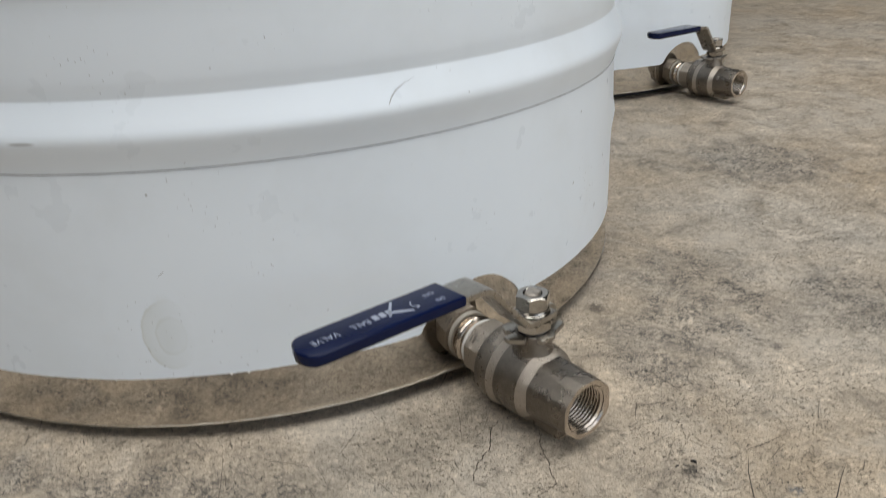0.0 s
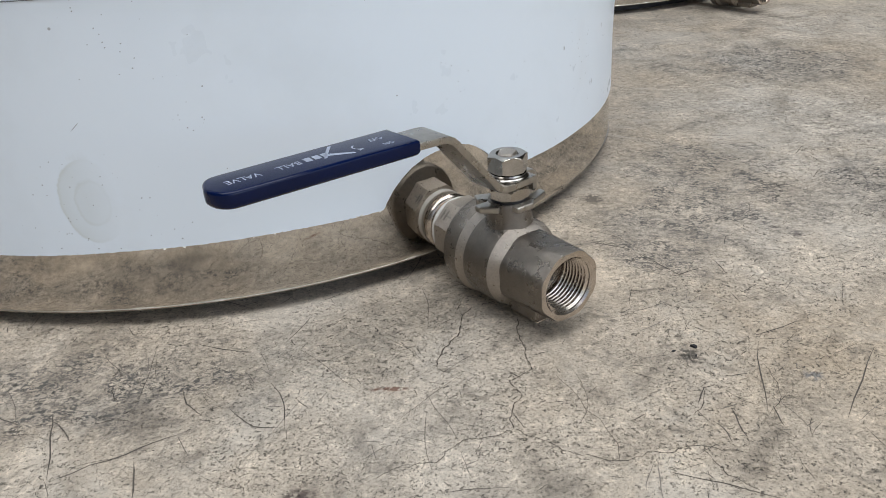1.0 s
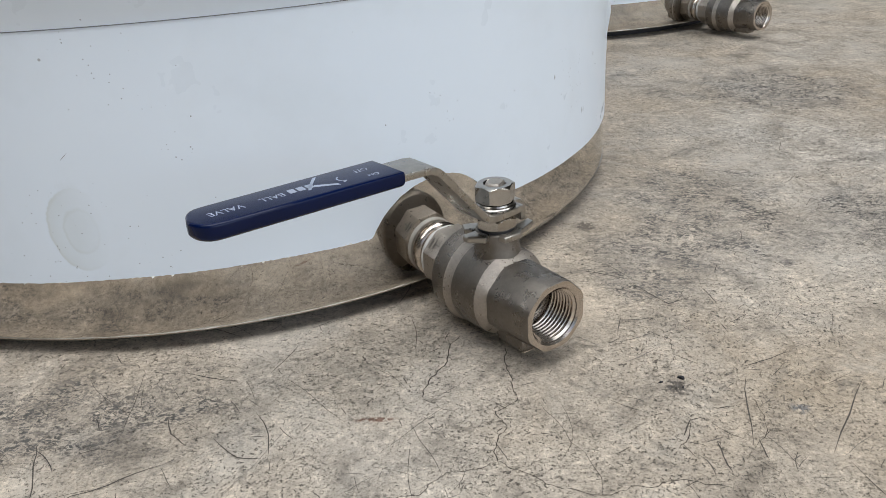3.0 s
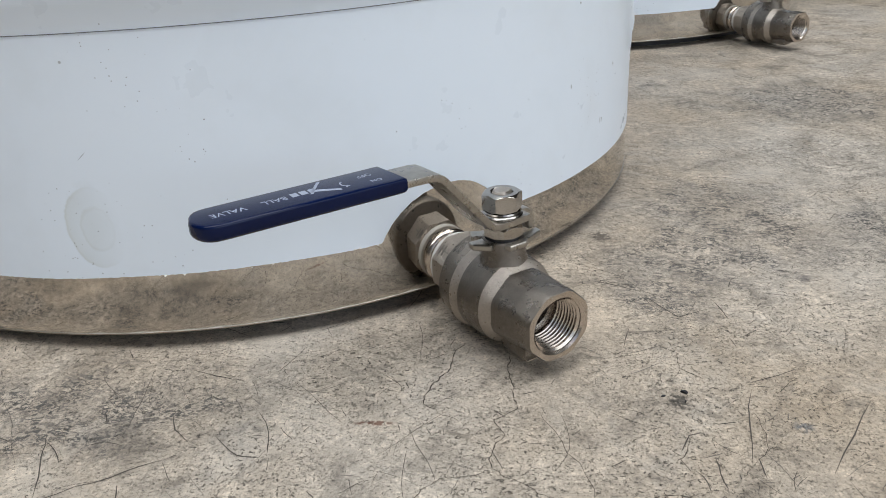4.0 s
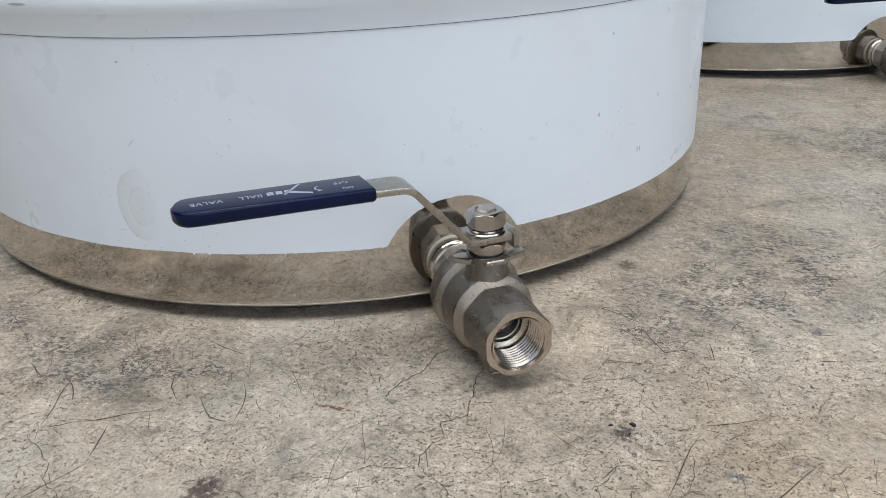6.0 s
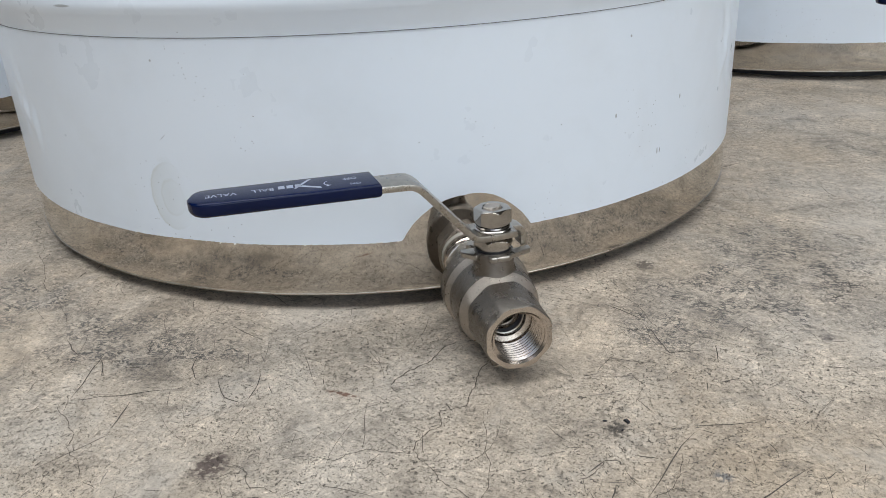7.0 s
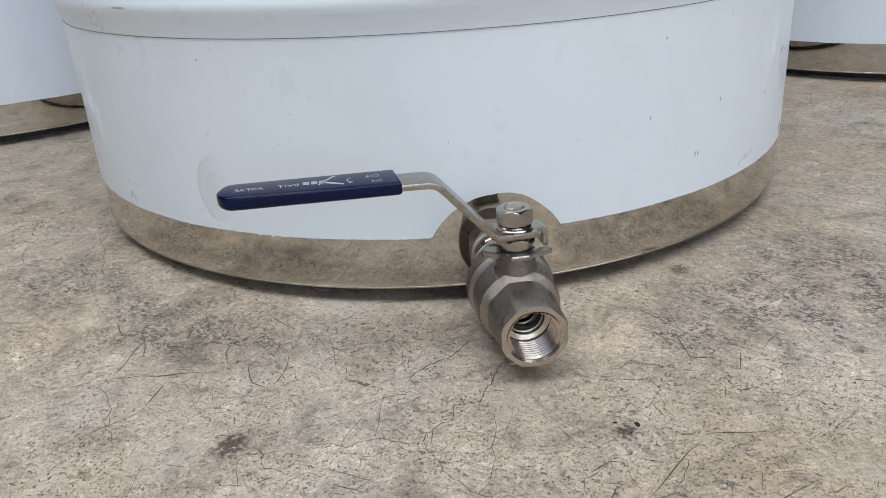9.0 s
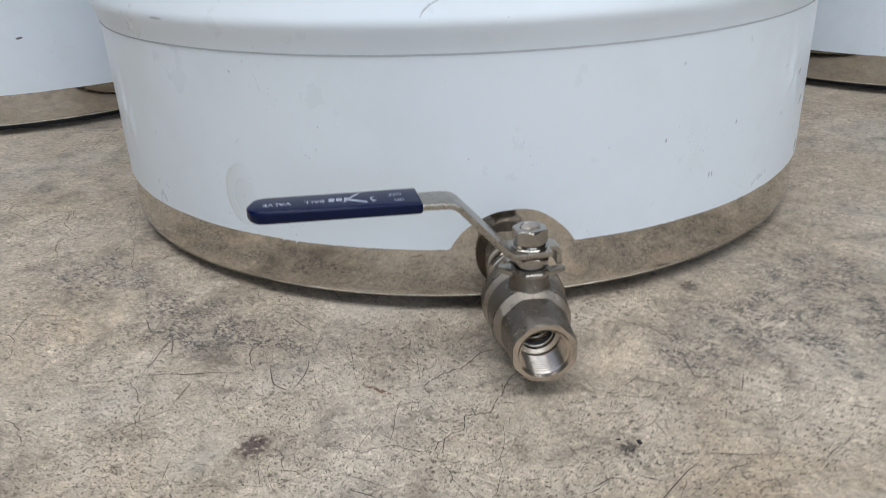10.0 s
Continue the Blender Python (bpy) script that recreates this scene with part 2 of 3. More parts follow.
def loft(sections, n=64, closed=True, axis="X", cap=False):
    """Rings along an axis; each section is (place, radius or function of the angle)."""
    bm = bmesh.new()
    rings = []
    for s, rad in sections:
        ring = []
        for i in range(n):
            a = 2 * math.pi * i / n
            r = rad(a) if callable(rad) else rad
            c, d = r * math.cos(a), r * math.sin(a)
            ring.append(bm.verts.new((s, c, d) if axis == "X" else (c, d, s)))
        rings.append(ring)
    for a, b in zip(rings, rings[1:]):
        for i in range(n):
            j = (i + 1) % n
            bm.faces.new((a[i], a[j], b[j], b[i]))
    if cap:
        bm.faces.new(rings[0])
        bm.faces.new(rings[-1])
    return bm


def poly_radius(sides, flat, turn, crop):
    """Radius of a polygon with rounded corners: flat is half the width across flats."""
    step = 2 * math.pi / sides
    return lambda a: min(flat / math.cos((a + turn) % step - step / 2), crop)


def prism(points, z0, z1, bevel=0.0, segs=2):
    bm = bmesh.new()
    lo = [bm.verts.new((x, y, z0)) for x, y in points]
    f = bm.faces.new(lo)
    up = bmesh.ops.extrude_face_region(bm, geom=[f])["geom"]
    for v in up:
        if isinstance(v, bmesh.types.BMVert):
            v.co.z = z1
    if bevel:
        bmesh.ops.bevel(bm, geom=list(bm.edges), offset=bevel, segments=segs, profile=0.6, affect="EDGES")
    return bm


def box(x0, x1, y0, y1, z0, z1, bevel=0.0):
    return prism([(x0, y0), (x1, y0), (x1, y1), (x0, y1)], z0, z1, bevel)


def shift(bm, m):
    bmesh.ops.transform(bm, matrix=m, verts=bm.verts)
    return bm


def strip(profile, widths, thick, bevel=0.0006):
    """A bent flat bar: profile of (y, z) along its length with (x0, x1) widths, thickness below it."""
    bm = bmesh.new()
    tops, bots = [], []
    for i, ((y, z), (x0, x1)) in enumerate(zip(profile, widths)):
        a = profile[max(0, i - 1)]
        b = profile[min(len(profile) - 1, i + 1)]
        d = Vector((b[0] - a[0], b[1] - a[1])).normalized()
        nrm = Vector((d.y, -d.x)) if profile[1][0] < profile[0][0] else Vector((-d.y, d.x))
        tops.append([bm.verts.new((x, y, z)) for x in (x0, x1)])
        bots.append([bm.verts.new((x, y - nrm.x * thick, z - nrm.y * thick)) for x in (x0, x1)])
    for i in range(len(profile) - 1):
        t0, t1, b0, b1 = tops[i], tops[i + 1], bots[i], bots[i + 1]
        bm.faces.new((t0[0], t0[1], t1[1], t1[0]))
        bm.faces.new((b0[0], b1[0], b1[1], b0[1]))
        bm.faces.new((t0[0], t1[0], b1[0], b0[0]))
        bm.faces.new((t0[1], b0[1], b1[1], t1[1]))
    bm.faces.new((tops[0][0], bots[0][0], bots[0][1], tops[0][1]))
    bm.faces.new((tops[-1][0], tops[-1][1], bots[-1][1], bots[-1][0]))
    if bevel:
        bmesh.ops.recalc_face_normals(bm, faces=bm.faces)
        sharp = [e for e in bm.edges if e.calc_face_angle(0) > radians(50)]
        bmesh.ops.bevel(bm, geom=sharp, offset=bevel, segments=2, profile=0.6, affect="EDGES")
    return bm


def lettering(text, length, m, material, parent, name="lettering"):
    cu = bpy.data.curves.new(name, "FONT")
    cu.body, cu.size, cu.align_x, cu.align_y, cu.extrude, cu.resolution_u = text, 1.0, "CENTER", "CENTER", 0.01, 2
    tmp = new(name, cu)
    me = bpy.data.meshes.new_from_object(tmp.evaluated_get(bpy.context.evaluated_depsgraph_get()))
    bpy.data.objects.remove(tmp)
    me.name = name
    xs = [v.co.x for v in me.vertices]
    k = length / (max(xs) - min(xs))
    me.transform(Matrix.Diagonal((k, k * 1.15, k, 1)))
    me.transform(m)
    me.materials.clear()
    me.materials.append(material)
    ob = new(name, me)
    ob.parent = parent
    return ob


# ---- the tanks: a steel shell with rolled beads under white film, tipped a little by the valve it rests on ----
R = 0.2577
BAND = 0.0293
CREASE = 0.133
HEIGHT = 0.62
NOTCH_Z, NOTCH_R = 0.0135, 0.0375


def bead(z0, peak, z1, out, sink):
    """Profile of a rolled bead: a straight underside, a soft ridge at the height peak, a slope back to a crease."""
    pts = [(z0, 0.0)]
    for u in (0.25, 0.5, 0.75):
        pts.append((z0 + (peak - z0) * u, out * 0.98 * u))
    for u, k in ((-0.22, 0.80), (-0.12, 0.90), (-0.05, 0.965), (0.0, 0.99), (0.06, 1.0), (0.14, 0.965), (0.24, 0.86)):
        pts.append((peak + (z1 - peak) * u, out * k))
    for u in (0.45, 0.70, 0.95, 1.0):
        pts.append((peak + (z1 - peak) * u, out + (sink - out) * (u - 0.12) / 0.88))
    return pts


def wall_profile():
    pts = [(BAND, 0.0), (0.06, 0.0), (0.10, 0.0), (CREASE - 0.0015, 0.0)]
    pts += bead(CREASE, 0.1475, 0.1640, 0.0046, -0.0014)
    pts += [(0.1650, -0.0013), (0.1690, -0.0004), (0.1720, 0.0), (0.186, 0.0), (0.2025, 0.0)]
    pts += bead(0.2035, 0.2180, 0.2345, 0.0046, -0.0014)
    pts += [(0.240, 0.0), (0.30, 0.0), (0.40, 0.0), (0.50, 0.0), (HEIGHT - 0.02, 0.0)]
    return pts


def wrap_film(bm, az0, rng, n):
    """The film's sheet round the shell from its ragged lower edge up, cut round the outlet at az0."""
    prof = wall_profile()
    off = 0.0007
    low = []
    for i in range(n):
        a = 2 * math.pi * i / n
        d = (a - az0 + math.pi) % (2 * math.pi) - math.pi
        x = d * R
        z = BAND + 0.0005 * noise.noise((math.cos(a) * 6, math.sin(a) * 6, 1.0)) + rng.uniform(-1, 1) * 0.00014
        cut = NOTCH_R + 0.0012 * noise.noise((x * 60, 4.0, 0.0))
        if abs(x) < cut:
            z = max(z, NOTCH_Z + math.sqrt(cut * cut - x * x) * (0.985 if x < 0 else 1.0) + rng.uniform(-1, 1) * 0.00015)
        low.append(z)
    rows = []
    rows.append([(z, 0.0) for z in low])
    steps = 26
    for k in range(1, steps):
        row = []
        for i, z in enumerate(low):
            zz = z + (CREASE - 0.002 - z) * k / steps
            az = (math.degrees(2 * math.pi * i / n) + 180) % 360 - 180
            o = 0.0
            for a0, zc, amp in ((-116.5, 0.088, 0.0020), (-113.0, 0.077, 0.0012), (-9.5, 0.098, 0.0018), (-6.0, 0.085, 0.0014)):
                u, w = (az - a0) / 2.2, (zz - zc) / 0.020
                if u * u + w * w < 9:
                    o += amp * math.exp(-u * u - w * w) * (0.6 + 1.4 * noise.noise((az * 0.55, zz * 70, 2.0)))
            row.append((zz, max(o, 0.0)))
        rows.append(row)
    for z, o in prof[3:]:
        rows.append([(z, o)] * n)
    vs = []
    for row in rows:
        vs.append([bm.verts.new(((R + off + o) * math.cos(2 * math.pi * i / n), (R + off + o) * math.sin(2 * math.pi * i / n), z)) for i, (z, o) in enumerate(row)])
    for a, b in zip(vs, vs[1:]):
        for i in range(n):
            j = (i + 1) % n
            bm.faces.new((a[i], a[j], b[j], b[i]))
    # the sheet's thickness at the lower edge
    inner = [bm.verts.new((R * 1.0002 * math.cos(2 * math.pi * i / n), R * 1.0002 * math.sin(2 * math.pi * i / n), z + 0.0001)) for i, z in enumerate(low)]
    for i in range(n):
        j = (i + 1) % n
        bm.faces.new((vs[0][i], inner[i], inner[j], vs[0][j]))
    return bm


def skin(z):
    """How far the film stands out from the wall at the height z."""
    return float(np.interp(z, *zip(*wall_profile())))


def tank(m, az, label, n_film=480):
    root = new("steel_tank")
    root.matrix_world = m
    tagged(root, label, "storage tank", "row of steel tanks")
    shell = [(0.014, R - 0.0035), (0.0006, R - 0.0030), (0.0, R - 0.0024), (0.0, R - 0.0004), (0.0005, R), (0.004, R), (0.010, R), (0.02, R), (0.06, R)]
    prof = [(z, R + o - 0.0006) for z, o in wall_profile()[2:]]
    part("shell", loft([(z, r) for z, r in shell[:-1]] + [(0.06, R - 0.0003)] + prof + [(HEIGHT, R - 0.004), (HEIGHT, R - 0.02)], 256, axis="Z"), M_MIRROR, root, "polished stainless steel wall", angle=40)
    # underside in the darker steel colour, which deepens the shade below the rim
    part("base", loft([(0.012, R - 0.0032), (0.014, R - 0.02), (0.016, 0.12), (0.018, 0.001)], 96, axis="Z"), M_CAST, root)
    # added black ring, set back under the rim, down to the floor, shades the gap
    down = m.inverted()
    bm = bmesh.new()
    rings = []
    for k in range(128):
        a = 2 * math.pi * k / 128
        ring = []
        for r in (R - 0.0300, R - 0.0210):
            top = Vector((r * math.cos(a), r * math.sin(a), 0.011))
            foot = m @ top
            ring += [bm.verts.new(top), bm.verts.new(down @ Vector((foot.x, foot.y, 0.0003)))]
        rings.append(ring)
    for k in range(128):
        a, b = rings[k], rings[(k + 1) % 128]
        for i, j in ((0, 1), (1, 3), (3, 2), (2, 0)):
            bm.faces.new((a[i], a[j], b[j], b[i]))
    part("gap_shade_ring", bm, M_DARK, root, "added black ring that shades the gap under the rim")
    part("lid", loft([(HEIGHT - 0.012, R - 0.02), (HEIGHT + 0.004, R - 0.03), (HEIGHT + 0.006, 0.001)], 96, axis="Z"), M_MIRROR, root)
    bm = wrap_film(bmesh.new(), az, random.Random(7), n_film)
    part("protective_film", bm, M_FILM_MARKED if n_film > 1000 else M_FILM, root, "white protective plastic film with specks", angle=28)
    part("film_seam", loft([(CREASE - 0.00018, R + 0.0008), (CREASE - 0.0001, R + 0.0011), (CREASE + 0.0001, R + 0.0011), (CREASE + 0.00018, R + 0.0008)], 256, axis="Z"), M_SEAM, root, "thin dark fold line in the film")
    if n_film > 1000:
        bm = bmesh.new()
        rng = random.Random(21)
        for k in range(46):
            a = radians(rng.uniform(-128, -62) if k < 34 else rng.uniform(-46, 2))
            w, h = rng.uniform(0.0002, 0.0006) * rng.uniform(0.4, 1.6) / R, rng.uniform(0.00015, 0.0005)
            z = BAND + rng.uniform(-0.0002, 0.0005)
            r0, r1 = R + 0.0008, R + rng.uniform(0.0009, 0.0016)
            vs = [bm.verts.new((r * math.cos(t), r * math.sin(t), zz)) for r, t, zz in ((r0, a - w, z), (r1, a - w * 0.2, z - h), (r1, a + w * 0.6, z - h * 0.6), (r0, a + w, z), (r0, a, z + h * 0.5))]
            bm.faces.new(vs)
        part("torn_edge", bm, M_PTFE, root, "torn white flecks along the film's cut edge", smooth=False)["kind"] = "stuff"
    # a thin bead of weld along the rim's lower edge
    n = 360
    bm = bmesh.new()
    rng = random.Random(3)
    rings = []
    for i in range(n):
        a = 2 * math.pi * i / n
        k = max(0.0, noise.noise((math.cos(a) * 26, math.sin(a) * 26, 3.0)) - 0.12) * 0.0008 + rng.uniform(0, 0.00012)
        ring = []
        for j in range(6):
            b = 2 * math.pi * j / 6
            rr = 0.00012 + k
            ring.append(bm.verts.new(((R + rr * math.cos(b)) * math.cos(a), (R + rr * math.cos(b)) * math.sin(a), 0.0010 + rr * 0.7 * math.sin(b))))
        rings.append(ring)
    for i in range(n):
        a, b = rings[i], rings[(i + 1) % n]
        for j in range(6):
            bm.faces.new((a[j], a[(j + 1) % 6], b[(j + 1) % 6], b[j]))
    part("weld_seam", bm, M_WELD, root, "thin bright uneven weld seam")
    return root


def tipped(x, y, z, a, b):
    """A pose whose up leans so that the base plane rises by a along x and b along y."""
    up = Vector((-a, -b, 1)).normalized()
    return Matrix.Translation((x, y, z)) @ Vector((0, 0, 1)).rotation_difference(up).to_matrix().to_4x4()


AZ = radians(-54.1)
TANKS = [(tipped(-0.1359, 0.5903, 0.0056, 0.0129, -0.0096), AZ), (tipped(0.150, 1.195, 0.0056, 0.0092, -0.0130), radians(-55.6)), (tipped(-0.748, 0.6375, 0.0056, 0.0092, -0.0130), AZ)]
LABELS = ["round stainless tank in white protective film on concrete", "round stainless tank in white film standing farther back", "round stainless tank in white film beside the other tanks"]
for (m, az), lab in zip(TANKS, LABELS):
    tank(m, az, lab, 1440 if lab is LABELS[0] else 480)


def scuff(root, pts, width):
    """A dark scratch on the film through (angle, height) points."""
    bm = bmesh.new()
    prev = None
    fine = [(np.interp(k / 16, np.linspace(0, 1, len(pts)), [p[0] for p in pts]), np.interp(k / 16, np.linspace(0, 1, len(pts)), [p[1] for p in pts])) for k in range(17)]
    for k, (a, z) in enumerate(fine):
        w = width * (0.2 + math.sin(math.pi * k / 16)) * (0.7 + 0.5 * noise.noise((k * 0.7, 0, 0)))
        cur = []
        for d in (-w, w):
            r, t = R + 0.0010 + skin(z), radians(a) + d / R
            cur.append(bm.verts.new((r * math.cos(t), r * math.sin(t), z)))
        if prev:
            bm.faces.new((prev[0], cur[0], cur[1], prev[1]))
        prev = cur
    part("scuff", bm, M_SEAM, root, "dark scuff in the film", smooth=False)


main = next(o for o in scene.objects if o.name == "steel_tank")
scuff(main, [(-63.9, 0.1510), (-63.5, 0.1540), (-62.8, 0.1568), (-61.8, 0.1590), (-60.6, 0.1606)], 0.00035)
scuff(main, [(-88.4, 0.0830), (-87.6, 0.0862)], 0.00018)
scuff(scene.objects["steel_tank.002"], [(-38.0, 0.0795), (-37.4, 0.0819)], 0.0036)


# ---- ball valve: x outward from the wall, y along the wall, z up; origin on the axis at the wall ----
def ball_valve(m, turn, label):
    root = new("ball_valve")
    root.matrix_world = m
    tagged(root, label, "ball valve", "outlet valves")
    octa = lambda f, crop: poly_radius(8, f, radians(22.5), crop)
    # nipple with its weld, threads and tape
    thread = [(-0.004, 0.0112)]
    for i in range(5):
        s = 0.0022 + i * 0.0012
        thread += [(s, 0.0114), (s + 0.0006, 0.0124)]
    thread.append((0.0092, 0.0112))
    part("nipple", loft(thread, 48), M_TURNED, root, "bright threaded nipple")
    lump = lambda k: (lambda a: 0.0134 + k + 0.0005 * noise.noise((math.cos(a) * 7, math.sin(a) * 7, k * 900)))
    part("weld_ring", loft([(-0.001, lump(0.0004)), (0.0005, lump(0.0003)), (0.0013, lump(-0.0003)), (0.0019, lump(-0.0011)), (0.0023, 0.0112)], 64), M_TURNED, root, "bright uneven weld ring")
    part("tape_ring", loft([(0.0044, 0.0112), (0.0046, 0.0134), (0.0056, 0.0140), (0.0070, 0.0140), (0.0076, 0.0115)], 48), M_PTFE, root, "white sealing tape")
    # end cap: octagonal shank and wide collar
    hexa = poly_radius(8, 0.0146, radians(22.5), 0.0156)
    cap_hex = loft([(0.0074, 0.0112), (0.0074, 0.0134), (0.0084, hexa), (0.0165, hexa), (0.0245, hexa)], 64)
    part("end_cap", cap_hex, M_BLAST, root, angle=18)
    def sag(bm):
        for v in bm.verts:
            k = float(np.interp(v.co.x, (0.022, 0.036, 0.056, 0.078), (0.0, 1.0, 1.0, 0.0)))
            v.co.z -= 0.0013 * k
        return bm

    collar = [(0.0215, 0.0130), (0.0235, 0.0185), (0.0242, 0.0205), (0.0255, 0.0213), (0.0325, 0.0215), (0.0338, 0.0212)]
    part("collar", sag(loft(collar, 96)), M_CAST, root)
    part("collar_band", sag(loft([(0.0337, 0.02125), (0.0346, 0.0208), (0.0368, 0.0202), (0.0380, 0.01995)], 96)), M_BLAST, root, "pale sand-blasted band")
    part("barrel", sag(loft([(0.0378, 0.0199), (0.0390, 0.0200), (0.0480, 0.0199), (0.0525, 0.0195), (0.0534, 0.0192)], 96)), M_CAST, root)
    o1, o2, o3 = octa(0.0160, 0.0167), octa(0.0154, 0.0160), octa(0.0150, 0.0156)
    blend = lambda k: (lambda a: (1 - k) * 0.0192 + k * o1(a))
    part("barrel_band", sag(loft([(0.0533, 0.0192), (0.0544, 0.0187), (0.0562, blend(0.6)), (0.0584, blend(0.97))], 96)), M_BLAST, root, "pale sand-blasted band")
    # octagonal outlet with threaded bore
    sec = [(0.0582, blend(0.975)), (0.0600, o1), (0.0700, o2), (0.0822, o3), (0.0831, octa(0.0146, 0.0152))]
    part("outlet", sag(loft(sec, 96)), M_CAST, root, "octagonal outlet end")
    bore = [(0.0831, octa(0.0146, 0.0152)), (0.0832, 0.0126), (0.0824, 0.0117)]
    for i in range(8):
        s = 0.0818 - i * 0.0018
        bore += [(s, 0.0117), (s - 0.0007, 0.0106), (s - 0.0010, 0.0106)]
    bore += [(0.0672, 0.0112), (0.0660, 0.0112), (0.0652, 0.0088)]
    part("threaded_bore", loft(bore, 96), M_TURNED, root, "machined internal thread", angle=25)
    part("seat_ring", loft([(0.0653, 0.0090), (0.0646, 0.0088), (0.0630, 0.0086), (0.0628, 0.0080)], 64), M_BRIGHT, root)
    part("seal_ring", loft([(0.0629, 0.0081), (0.0618, 0.0079), (0.0612, 0.0070)], 64), M_DARK, root, "dark seal ring")
    part("seat_insert", loft([(0.0613, 0.0071), (0.0616, 0.0064), (0.0606, 0.0058), (0.0590, 0.0056)], 64), M_TURNED, root)
    part("ball", loft([(0.0592 - 0.0120 * (1 - math.cos(radians(a))), max(0.00005, 0.0120 * math.sin(radians(a)))) for a in range(0, 40, 4)], 48), M_BRIGHT, root, "polished closing ball")
    # foot boss under the outlet
    part("foot_boss", box(0.0560, 0.0735, -0.0100, 0.0020, -0.0182, -0.0125, 0.0012), M_CAST, root)
    part("worn_foot", box(0.0650, 0.0737, -0.0090, -0.0040, -0.0185, -0.0178, 0.0002), M_TURNED, root, "bright scraped edge of the foot")
    # raised marks on the shank and outlet, too worn to read
    for k, (x, w, h) in enumerate(((0.0105, 0.0008, 0.0050), (0.0128, 0.0008, 0.0050), (0.0150, 0.0030, 0.0008))):
        bm = box(x - w / 2, x + w / 2, -h / 2, h / 2, 0.0145, 0.0149, 0.0001)
        part("raised_mark", shift(bm, pose(0, 0, 0, 45, 0, 0)), M_LEVER, root)
    for x in (0.0630, 0.0665, 0.0700, 0.0735):
        bm = box(x - 0.0011, x + 0.0011, -0.0022, 0.0022, 0.0, 0.00025, 0.0001)
        part("raised_mark", shift(bm, pose(0, 0, 0, 90, 0, 0) @ pose(0, 0, 0.0150 - (x - 0.063) * 0.06, 0, 2.5, 0)), M_CAST, root)
    # neck and stop wings
    X = 0.0456
    up = lambda bm: shift(bm, Matrix.Translation((X, 0, 0)))
    part("neck", up(loft([(0.0115, 0.0112), (0.0165, 0.0103), (0.0185, 0.0097), (0.0205, 0.0094), (0.0258, 0.0092), (0.0264, 0.0090), (0.0267, 0.0086), (0.0267, 0.004)], 64, axis="Z")), M_CAST, root)
    wings = (([(0.0112, -0.0042), (0.0110, 0.0046), (0.0088, 0.0062), (0.0050, 0.0162), (0.0010, 0.0164), (0.0030, 0.0070), (0.0072, -0.0048)], 0.0240, 0.0266),
             ([(-0.0042, -0.0148), (-0.0004, -0.0150), (0.0052, -0.0094), (0.0030, -0.0060), (-0.0040, -0.0070)], 0.0236, 0.0264),
             ([(-0.0128, -0.0086), (-0.0076, -0.0112), (-0.0050, -0.0070), (-0.0095, -0.0020)], 0.0240, 0.0266))
    for outline, z0, z1 in wings:
        part("stop_wing", up(prism(outline, z0, z1, 0.0007, 3)), M_LEVER, root, "cast stop wing")
    hexn = lambda f, c: poly_radius(6, f, radians(10), c)

    def hex_nut(z0, z1, flat, hole, turned):
        """A hexagon nut with turned chamfers at both ends."""
        corner = flat / math.cos(radians(30))
        drop = (corner - flat * 0.95) * 0.62
        rise = [(k / 8, flat * 0.95 + (corner - flat * 0.95) * k / 8) for k in range(9)]
        secs = [(z0, hole)] + [(z0 + drop * u, hexn(flat, r)) for u, r in rise] + [(z1 - drop * u, hexn(flat, r)) for u, r in rise[::-1]]
        secs += [(z1, hole + 0.0006), (z1 - 0.0006, hole)]
        return shift(loft(secs, 144, axis="Z"), pose(X, 0, 0, 0, 0, turned))

    part("gland", up(loft([(0.0262, 0.0078), (0.0276, 0.0078), (0.0280, 0.0072), (0.0280, 0.004)], 48, axis="Z")), M_DARK, root, "dark stem seal")
    part("lock_nut", hex_nut(0.0277, 0.0329, 0.0079, 0.0045, 38), M_NUT, root, "thin bright lock nut", angle=20)
    # lever: base plate, cranked arm, flat grip
    lever = new("lever")
    lever.parent = root
    lever.matrix_basis = pose(X, 0, 0, 0, 0, turn)
    prof, wid = [], []
    for y, z, x0, x1 in ((0.0090, 0.0365, -0.0088, 0.0078), (0.0, 0.0365, -0.0095, 0.0084), (-0.0075, 0.0365, -0.0092, 0.0084), (-0.0098, 0.0370, -0.0088, 0.0084), (-0.0115, 0.0384, -0.0085, 0.0086),
                         (-0.0325, 0.0625, -0.0070, 0.0100), (-0.0345, 0.0644, -0.0066, 0.0102), (-0.0372, 0.0659, -0.0064, 0.0102), (-0.0400, 0.0664, -0.0064, 0.0100), (-0.0560, 0.0669, -0.0064, 0.0096), (-0.1180, 0.0680, -0.0060, 0.0070)):
        prof.append((y, z))
        wid.append((x0, x1))
    part("lever_arm", strip(prof, wid, 0.0030), M_LEVER, root, "flat cranked steel lever").matrix_basis = lever.matrix_basis
    tab = strip([(0.0070, 0.0364), (0.0116, 0.0364), (0.0134, 0.0359), (0.0148, 0.0347), (0.0155, 0.0328), (0.0156, 0.0300), (0.0156, 0.0262)], [(-0.0068, 0.0014)] * 7, 0.0026, 0.0004)
    part("stop_tab", tab, M_LEVER, root, "bent-down stop tab").matrix_basis = lever.matrix_basis
    bpy.data.objects.remove(lever)
    turnm = pose(X, 0, 0, 0, 0, turn)
